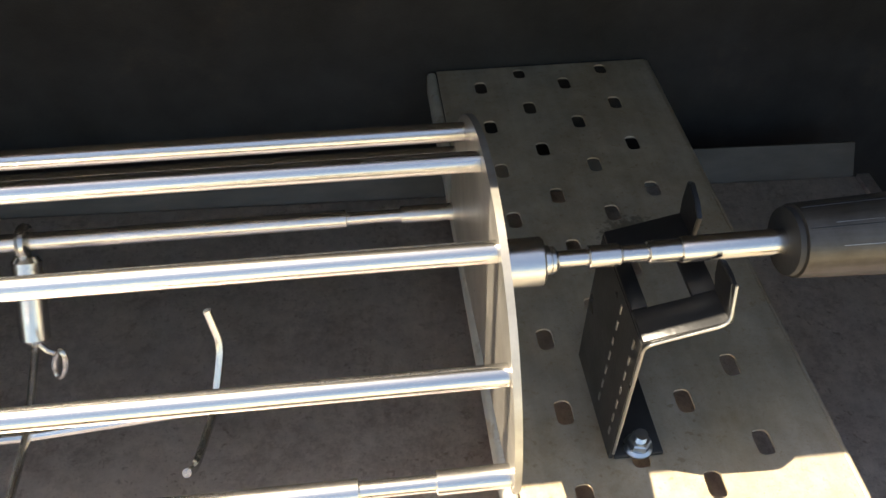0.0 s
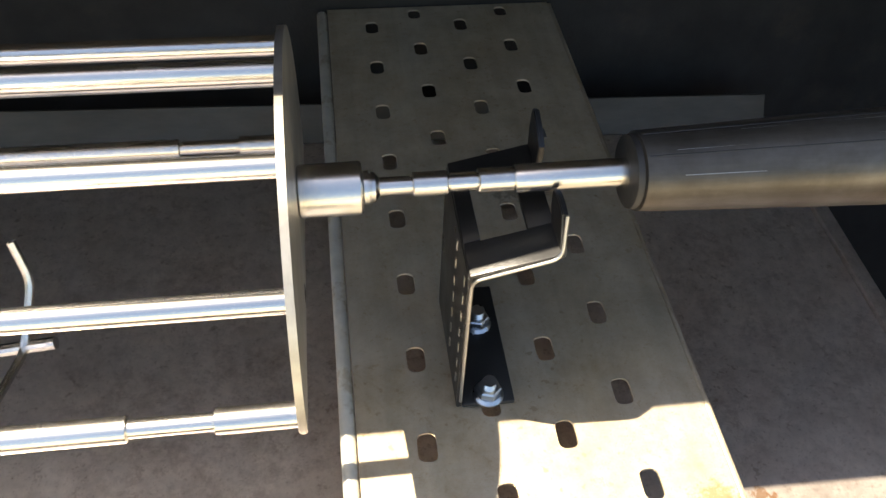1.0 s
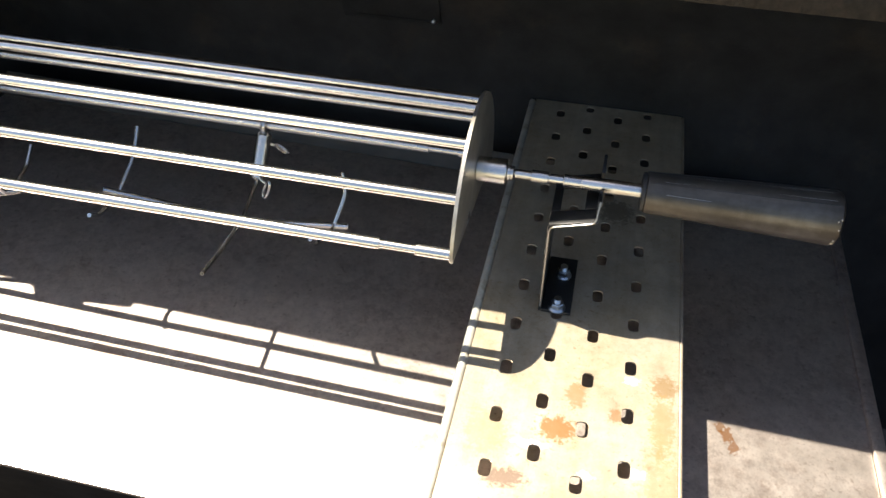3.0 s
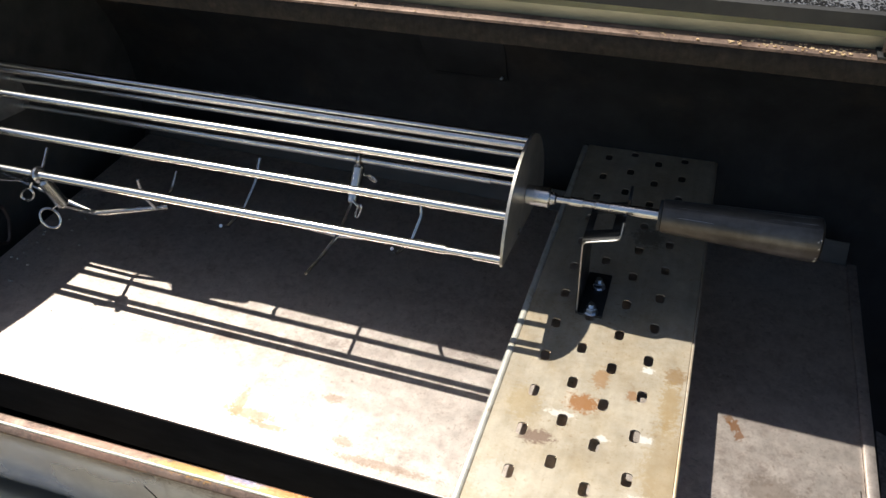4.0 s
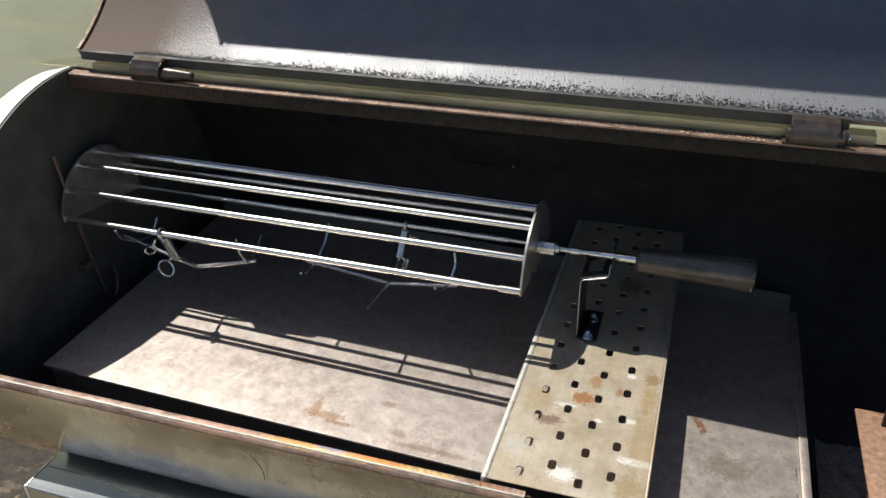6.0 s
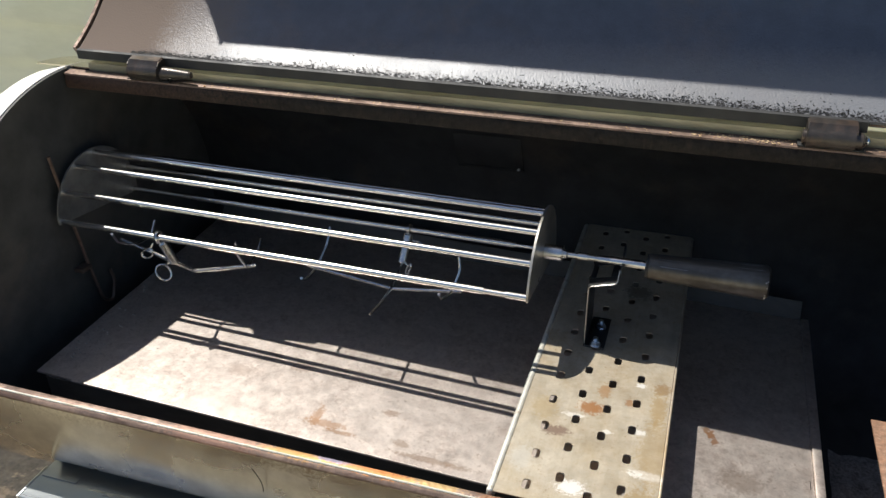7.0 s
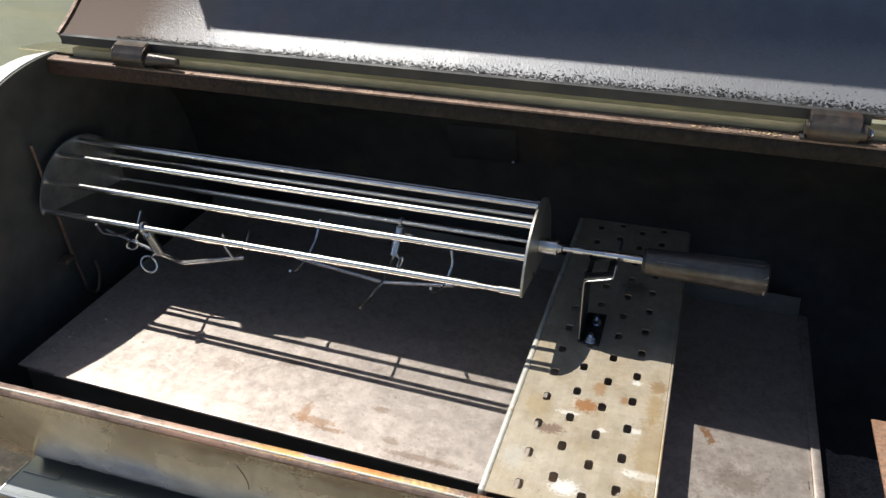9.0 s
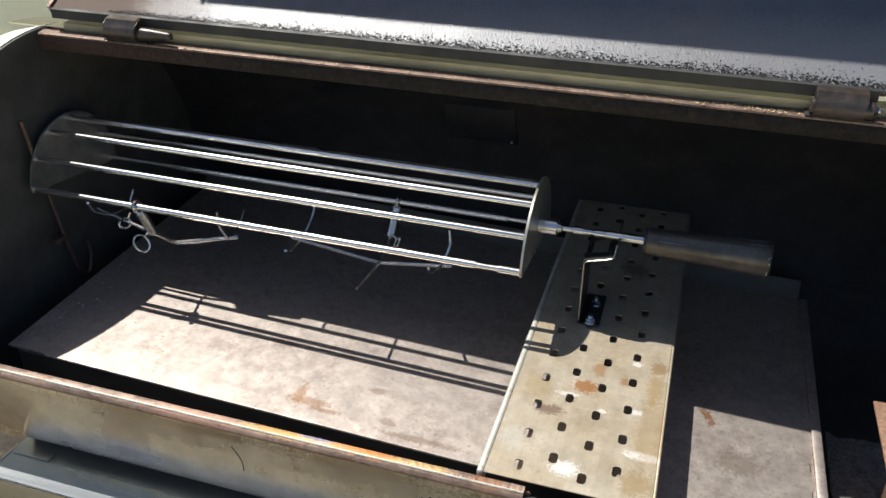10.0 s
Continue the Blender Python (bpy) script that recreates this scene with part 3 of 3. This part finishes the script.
for loop in loops:
    vs = [bm.verts.new((x, y, 0)) for x, y in loop]
    es += [bm.edges.new((vs[i], vs[(i + 1) % len(vs)])) for i in range(len(vs))]
bmesh.ops.triangle_fill(bm, use_beauty=True, edges=es)
ex = bmesh.ops.extrude_face_region(bm, geom=list(bm.faces))
for g in ex["geom"]:
    if isinstance(g, bmesh.types.BMVert):
        g.co.z -= 0.0012
part("slotted_sheet", bm, PLATE, plate, smooth=0)
part("folded_edge", box(PX0 - 0.0032, PX0 + 0.0037, PY0, PY1, -0.018, 0.0004, 0.0030, segs=4), FOLD, plate, "worn bright folded edge")
part("folded_edge", box(PX1 + 0.0004, PX1 + 0.003, PY0, PY1, -0.018, -0.0006, 0.0008), PLATE, plate, "worn folded edge")

# ---- bracket that carries the spit ----
bracket = thing("spit_bracket", (0.063, 0, 0), "black bent-metal spit bracket bolted to the slotted plate", "bracket")
part("foot", box(0.0502, 0.0735, -0.0280, 0.0375, 0.0004, 0.0030, 0.0008), BLACK, bracket)


def rising(bm):
    """The top plate climbs from the upright towards the fork."""
    for v in bm.verts:
        v.co.z += 0.25 * (v.co.x - 0.050)
    return bm


part("upright", prism([(-0.0270, 0.0005), (-0.0272, 0.040), (-0.0275, 0.0865), (0.0335, 0.0865), (0.0335, 0.040), (0.0330, 0.0005)], 0.0478, 0.0500, bevel=0.0003), BLACK, bracket)
for y in (-0.0215, -0.0030):
    for k in range(7):
        z = 0.016 + 0.0105 * k
        part("rib", box(0.0471, 0.0477, y - 0.0008, y + 0.0008, z - 0.0027, z + 0.0027, 0.0003), EDGE, bracket, "bright slotted rib")
top_z = (0.0866, 0.0890)
part("arm", rising(box(0.0480, 0.0815, -0.0275, -0.0115, *top_z, 0.0006)), BLACK, bracket)
part("arm", rising(box(0.0480, 0.0815, 0.0180, 0.0335, *top_z, 0.0006)), BLACK, bracket)
part("arm_root", rising(box(0.0480, 0.0545, -0.0113, 0.0178, *top_z, 0.0006)), BLACK, bracket)
part("crossbar", rising(box(0.0718, 0.0815, -0.0113, 0.0178, *top_z, 0.0006)), BLACK, bracket)
part("arm_edge", tube(rounded([(0.0492, -0.0278, 0.006), (0.0488, -0.0281, 0.0862), (0.0808, -0.0281, 0.0955), (0.0822, -0.0215, 0.1100)], 0.004), 0.0007, 8), EDGE, bracket, "worn bare metal edge")
for fork, hole in (([(-0.0275, 0.0950), (-0.0115, 0.0950), (-0.0072, 0.1015), (-0.0058, 0.1085), (-0.0085, 0.1105), (-0.0150, 0.1110), (-0.0205, 0.1100)], -0.0150),
                   ([(0.0180, 0.0950), (0.0335, 0.0950), (0.0350, 0.1040), (0.0345, 0.1135), (0.0320, 0.1150), (0.0230, 0.1120), (0.0175, 0.1080)], 0.0265)):
    ear = part("ear", prism(fork, 0.0805, 0.0828, bevel=0.0005), BLACK, bracket)
    part("hole_rim", tube([(0.0831, hole + 0.0022 * math.cos(a), 0.1045 + 0.0022 * math.sin(a)) for a in (2 * math.pi * k / 10 for k in range(10))], 0.0005, 6, closed=True), EDGE, ear)
for bolt_x, y in ((0.0632, 0.0150), (0.0622, -0.0238)):
    nut = thing("flange_bolt", (bolt_x, y, 0.003), "shiny zinc flange nut on a bolt through the bracket foot", "bolt", "bolts of the bracket")
    part("washer", tube([(bolt_x, y, 0.0031), (bolt_x, y, 0.0040), (bolt_x, y, 0.0052)], [0.0068, 0.0068, 0.0054], 24), ZINC, nut)
    part("nut", tube([(bolt_x, y, 0.0053), (bolt_x, y, 0.0088), (bolt_x, y, 0.0094)], [0.0055, 0.0055, 0.0048], 6), ZINC, nut, smooth=20)
    part("thread", tube([(bolt_x, y, 0.0095)] + [(bolt_x, y, 0.0096 + 0.0005 * k) for k in range(9)], [0.0031] + [0.0031 - 0.0004 * (k % 2) for k in range(9)], 14), ZINC, nut)

# ---- rotisserie basket on its spit ----
AXIS_Z = 0.1093
AXIS = Vector((0, 0.0, AXIS_Z))
BETA = 97.5
DROP = -0.0034
basket = thing("rotisserie_basket", (-0.33, 0, AXIS_Z), "half-round steel rotisserie basket of parallel rods on a spit", "rotisserie basket")
CENTRE = AXIS + aim(BETA + 180) * 0.0255
XB0, XB1, RB = -0.650, -0.0120, 0.0830
half = [CENTRE + aim(BETA - 90 + 180 * k / 40) * RB for k in range(41)]
ends = [CENTRE + aim(BETA + 90) * (RB - 0.002) + aim(BETA + 180) * 0.004, CENTRE + aim(BETA - 90) * (RB - 0.002) + aim(BETA + 180) * 0.004]
outline = [(p.y, p.z) for p in half + ends]
for x, dz in ((XB0, 0.0), (XB1, DROP)):
    part("end_plate", prism([(y, z + dz) for y, z in outline], x - 0.0013, x + 0.0013, bevel=0.0004), STEEL_END, basket, "thin half-round steel end plate")
for k in range(7):
    p = CENTRE + aim(BETA - 90 + 30 * k) * 0.0762
    if k in (0, 6):
        prof = [(XB0 + 0.0014, 0.0042), (-0.0640, 0.0042), (-0.0635, 0.0030), (-0.0385, 0.0030), (-0.0380, 0.0042), (XB1 - 0.0014, 0.0042)]
    else:
        prof = [(XB0 + 0.0014, 0.0039), (XB1 - 0.0014, 0.0039)]
    bm = lathe(prof, p.y, p.z, 16)
    for v in bm.verts:
        v.co.z += DROP * (v.co.x - XB0) / (XB1 - XB0)
    part("rod", bm, STEEL, basket, "thicker rod with turned steps" if k in (0, 6) else "")
collar = part("collar", lathe([(XB1 + 0.0014, 0.0088), (XB1 + 0.002, 0.0095), (0.0112, 0.0098), (0.0120, 0.0092), (0.0121, 0.006)], 0, AXIS_Z, 32), STEEL, basket, "turned steel collar")
part("set_screw", lathe([(0.0122, 0.0056), (0.0126, 0.0061), (0.0143, 0.0061), (0.0146, 0.0050), (0.0150, 0.0050), (0.0152, 0.0056), (0.0166, 0.0054), (0.0180, 0.0038)], 0, AXIS_Z, 20), STEEL, collar)
part("shaft", lathe([(0.0181, 0.0034), (0.0292, 0.0034), (0.0293, 0.0029), (0.0299, 0.0029), (0.0300, 0.0043), (0.0303, 0.0046), (0.0422, 0.0046), (0.0426, 0.0043), (0.0427, 0.0030), (0.0433, 0.0030), (0.0434, 0.0036),
                     (0.0530, 0.0036), (0.0531, 0.0030), (0.0537, 0.0030), (0.0538, 0.0043), (0.0542, 0.0046), (0.0664, 0.0046), (0.0665, 0.0040), (0.0670, 0.0040), (0.0671, 0.0050), (0.0676, 0.0053), (0.1105, 0.0053)], 0, AXIS_Z, 24), STEEL, basket, "stepped shiny spit shaft")
part("stub_shaft", lathe([(X_L + 0.0005, 0.005), (XB0 - 0.0014, 0.005)], 0, AXIS_Z), STEEL, basket)
grip = part("handle", lathe([(0.1120, 0.0136), (0.1126, 0.0150), (0.1800, 0.0176), (0.2395, 0.0197), (0.2425, 0.0190), (0.2445, 0.0160), (0.2448, 0.0100)], 0, AXIS_Z, 36), HANDLE, basket, "dark scuffed tapered cylindrical handle")
part("handle_cap", lathe([(0.1092, 0.0108), (0.1096, 0.0138), (0.1119, 0.0140)], 0, AXIS_Z, 28), CAP, grip, "black ring at the handle's end")


def along_grip(psi, x0, x1, lift, r):
    """A fine line along the tapered handle at an angle round it (0 front, 90 up)."""
    return tube([Vector((x, 0, AXIS_Z)) + aim(psi) * (0.0150 + 0.0047 * (x - 0.1126) / 0.1269 + lift) for x in (x0, (x0 + x1) / 2, x1)], r, 6)


for psi, x0, x1 in ((62, 0.1135, 0.2390), (104, 0.1140, 0.2385), (-118, 0.1140, 0.2385)):
    part("seam", along_grip(psi, x0, x1, -0.0001, 0.00035), CAP, grip, "dark seam of the wrapped sheet")
for psi, x0, x1 in ((69, 0.124, 0.172), (96, 0.150, 0.236), (34, 0.126, 0.156), (72, 0.200, 0.238)):
    part("rub_mark", along_grip(psi, x0, x1, -0.00016, 0.0002), EDGE, grip, "thin bright rub mark")
rng = random.Random(21)
for n in range(9):
    p = Vector((0.2395 + rng.uniform(0, 0.0025), 0, AXIS_Z)) + aim(rng.uniform(-40, 60)) * 0.0192
    chip = bmesh.new()
    bmesh.ops.create_icosphere(chip, subdivisions=1, radius=rng.uniform(0.0005, 0.0011))
    bmesh.ops.translate(chip, vec=p, verts=chip.verts)
    part("chip", chip, EDGE, grip, "bare chipped edge")


# ---- clamps that ride on the basket's outer rods ----
def inside(x, u, v):
    """A place in the basket: along it, towards its round back, towards the stepped front rod."""
    return Vector((x, 0, 0)) + AXIS + aim(BETA) * u + aim(BETA - 90) * v + Vector((0, 0, DROP * (x - XB0) / (XB1 - XB0)))


def clamp(hook, foot, elbow, bar, prongs, loops, label):
    x, u, v = hook
    root = thing("skewer_clamp", inside(x, u, v), label, "clamp", "clamps on the basket")
    a, b = inside(*hook), inside(*foot)
    d = (b - a).normalized()
    side = d.cross(Vector((1, 0, 0))).normalized()
    part("hook_ring", tube([a + (d * math.cos(t) + side * math.sin(t)) * 0.0062 for t in (2 * math.pi * k / 18 for k in range(18))], 0.0026, 8, closed=True), STEEL, root)
    part("sleeve", tube([a + d * 0.0065, a + d * 0.009, b - d * 0.002, b], [0.0050, 0.0068, 0.0068, 0.0050], 18), STEEL, root, "round steel sleeve")
    tail = inside(*elbow[0])
    part("spike", tube(rounded([b, tail] + [inside(*p) for p in elbow[1:]], 0.008), 0.0019, 8), STEEL, root, "bent wire spike")
    beam = part("bar", tube(rounded([inside(*bar[0]), tail + d * 0.002, inside(*bar[1])], 0.006), 0.0027, 10), STEEL, root, "bent steel bar")
    for line in prongs:
        part("prong", tube(rounded([inside(*p) for p in line], 0.006), 0.0019, 8), STEEL, beam)
    for centre, u, v, stem in loops:
        centre, u, v = Vector(centre), Vector(u), Vector(v)
        oval = [centre + u * math.cos(t) + v * math.sin(t) for t in (2 * math.pi * k / 24 for k in range(24))]
        loop = part("finger_loop", tube(oval, 0.0014, 8, closed=True), STEEL, root, "wire finger loop")
        near = min(oval, key=lambda p: (p - Vector(stem)).length)
        part("loop_stem", tube([Vector(stem), (Vector(stem) + near) / 2 + Vector((0, -0.001, 0)), near], 0.0013, 8), STEEL, loop)
    return root


clamp((-0.499, -0.0255, 0.0762), (-0.488, -0.0640, 0.064), ((-0.484, -0.089, 0.028), (-0.468, -0.098, 0.004), (-0.455, -0.097, -0.012)),
      ((-0.600, -0.062, 0.026), (-0.396, -0.0727, 0.0147)),
      (((-0.412, -0.0336, 0.0360), (-0.414, -0.055, 0.030), (-0.408, -0.0770, 0.018), (-0.410, -0.068, -0.014), (-0.413, -0.0540, -0.0307)),
       ((-0.580, -0.0367, 0.0669), (-0.584, -0.055, 0.052), (-0.578, -0.0670, 0.027), (-0.574, -0.066, -0.004), (-0.578, -0.048, -0.022))),
      (((-0.517, -0.085, 0.07), (0.0086, 0, 0.0052), (-0.0030, 0.0010, 0.0050), (-0.508, -0.082, 0.085)),
       ((-0.498, -0.085, 0.044), (0.0066, 0, -0.0094), (0.0047, 0.0063, 0.0033), (-0.489, -0.08, 0.059))),
      "shiny steel spring clamp with finger loops hanging from a stepped rod")
clamp((-0.210, -0.0255, -0.0762), (-0.213, -0.0690, -0.0560), ((-0.212, -0.087, -0.0171), (-0.211, -0.090, 0.030), (-0.2104, -0.0885, 0.0642)),
      ((-0.322, -0.0630, 0.008), (-0.1150, -0.0738, -0.0110)),
      (((-0.310, -0.0238, -0.0374), (-0.310, -0.045, -0.026), (-0.312, -0.0670, 0.002), (-0.316, -0.075, 0.028), (-0.3144, -0.0660, 0.043)),
       ((-0.1256, -0.0349, -0.0300), (-0.122, -0.052, -0.026), (-0.128, -0.0770, -0.010), (-0.132, -0.074, 0.022), (-0.1311, -0.0600, 0.0352))),
      (((-0.19, 0.055, 0.061), (0.0052, 0, -0.0034), (0.0018, -0.0020, 0.0026), (-0.199, 0.055, 0.065)),
       ((-0.198, 0.03, 0.034), (0.0036, 0, 0.0085), (0.0022, -0.0020, -0.0012), (-0.205, 0.035, 0.043))),
      "shaded steel spring clamp hanging from a back rod")

# ---- probes on the end wall ----
probe = thing("temperature_probe", (X_L + 0.007, -0.05, 0.0), "thin brown temperature probe rod with a hooked end", "probe")
PXX = X_L + 0.0065
part("rod", tube(rounded([(PXX, -0.068, 0.182), (PXX, -0.058, 0.10), (PXX, -0.046, 0.005), (PXX + 0.002, -0.036, -0.058), (PXX + 0.004, -0.020, -0.068), (PXX + 0.002, -0.006, -0.040), (PXX, -0.008, -0.022)], 0.012), 0.0024, 8), PROBE, probe)
part("clip", box(X_L - 0.003, X_L + 0.012, -0.066, -0.046, 0.004, 0.010, 0.001), PROBE, probe)

# ---- damper plate on the back wall ----
damper = thing("damper_plate", (-0.15, 0.27, 0.11), "blackened square damper plate on the back wall", "plate")
bm = box(-0.052, 0.052, -0.001, 0.001, -0.036, 0.036, 0.0006)
bmesh.ops.transform(bm, matrix=pose(-0.152, 0.2675, 0.1115, 24, 0, 0), verts=bm.verts)
part("panel", bm, SOOT, damper)
for z in (-0.030, 0.036):
    bm = box(-0.040, 0.054, -0.0020, -0.0012, z - 0.0007, z + 0.0007, 0.0003)
    bmesh.ops.transform(bm, matrix=pose(-0.152, 0.2675, 0.1115, 24, 0, 0), verts=bm.verts)
    part("flange", bm, SOOT, damper)
bm = bmesh.new()
bmesh.ops.create_icosphere(bm, subdivisions=2, radius=0.0026)
bmesh.ops.transform(bm, matrix=pose(-0.106, 0.270, 0.088), verts=bm.verts)
part("screw", bm, ZINC, damper)

# ---- fire pot cover and ash beside the tray ----
pot = thing("firepot_cover", (0.43, -0.15, -0.2), "rusty orange-brown steel firepot cover", "cover")
part("top_sheet", box(0.371, 0.520, -0.215, -0.050, -0.0170, -0.0140, 0.0006), RUST, pot)
part("side", box(0.410, 0.4125, -0.214, -0.051, -0.19, -0.0172, 0.0004), RUST, pot)
part("side", box(0.5165, 0.519, -0.214, -0.051, -0.19, -0.0172, 0.0004), RUST, pot)
part("upright", box(0.395, 0.52, -0.075, -0.0725, -0.0138, 0.03, 0.0004), SOOT, pot)
bm = bmesh.new()
bmesh.ops.create_grid(bm, x_segments=60, y_segments=60, size=0.5)
for v in bm.verts:
    v.co = Vector((0.425 + v.co.x * 0.13, -0.06 + v.co.y * 0.22, -0.152 + 0.005 * noise.noise(Vector((v.co.x * 9, v.co.y * 9, 3))) + 0.0012 * noise.noise(v.co * 60)))
tagged(part("ash_bed", bm, ASH), "loose grey ash and pellet dust under the firepot", "ash", kind="stuff")

# ---- crumbs and flakes along the end wall, and stray wire bristles ----
rng = random.Random(11)
bm = bmesh.new()
for k in range(130):
    y = rng.uniform(-0.19, 0.16)
    x = X_L + 0.052 + abs(rng.gauss(0, 0.022)) + (rng.uniform(0, 0.12) if rng.random() < 0.15 else 0)
    q = bmesh.ops.create_icosphere(bm, subdivisions=1, radius=rng.uniform(0.0005, 0.0014))
    for v in q["verts"]:
        v.co = Vector((v.co.x * rng.uniform(0.7, 1.6) + x, v.co.y + y, v.co.z * 0.6 - 0.0710 + 0.0045 - 0.033 * x + 0.0005))
tagged(part("crumb_litter", bm, CRUMB), "pale ash crumbs scattered on the tray", "crumbs", kind="stuff")
for x, y, a in ((0.170, -0.080, 30), (0.177, -0.110, -20), (0.176, -0.118, 5), (0.186, -0.140, -60), (0.168, -0.165, 50)):
    d = Vector((math.cos(radians(a)), math.sin(radians(a)), 0)) * 0.0035
    p = Vector((x, y, -0.0710 + 0.0045 - 0.033 * x + 0.0008))
    tagged(part("wire_bristle", tube([p - d, p + Vector((0, 0, 0.0006)), p + d], 0.0003, 5), EDGE), "stray wire brush bristle lying on the drip tray", "bristle", "bristles on the tray")

# ---- dry leaves on the ground beside the grill ----
bm = bmesh.new()
for k in range(420):
    c = Vector((rng.uniform(-1.5, -0.3), rng.uniform(-0.9, 0.1), GROUND_Z + rng.uniform(0.05, 0.07)))
    a, t, w = rng.uniform(0, 6.28), rng.uniform(-0.6, 0.6), rng.uniform(0.008, 0.022)
    u = Vector((math.cos(a), math.sin(a), t * 0.5)) * w * 2
    n = Vector((-math.sin(a), math.cos(a), t)) * w * 0.7
    lift = Vector((0, 0, w * 0.4))
    vs = [bm.verts.new(p) for p in (c - u, c - u * 0.3 + n - lift, c + u * 0.4 + n * 0.8, c + u, c + u * 0.4 - n * 0.8, c - u * 0.3 - n - lift, c + lift * 0.3)]
    for i in range(6):
        bm.faces.new((vs[i], vs[(i + 1) % 6], vs[6]))
tagged(part("leaf_litter", bm, LEAF), "dry brown leaves scattered on the ground", "leaves", kind="stuff")
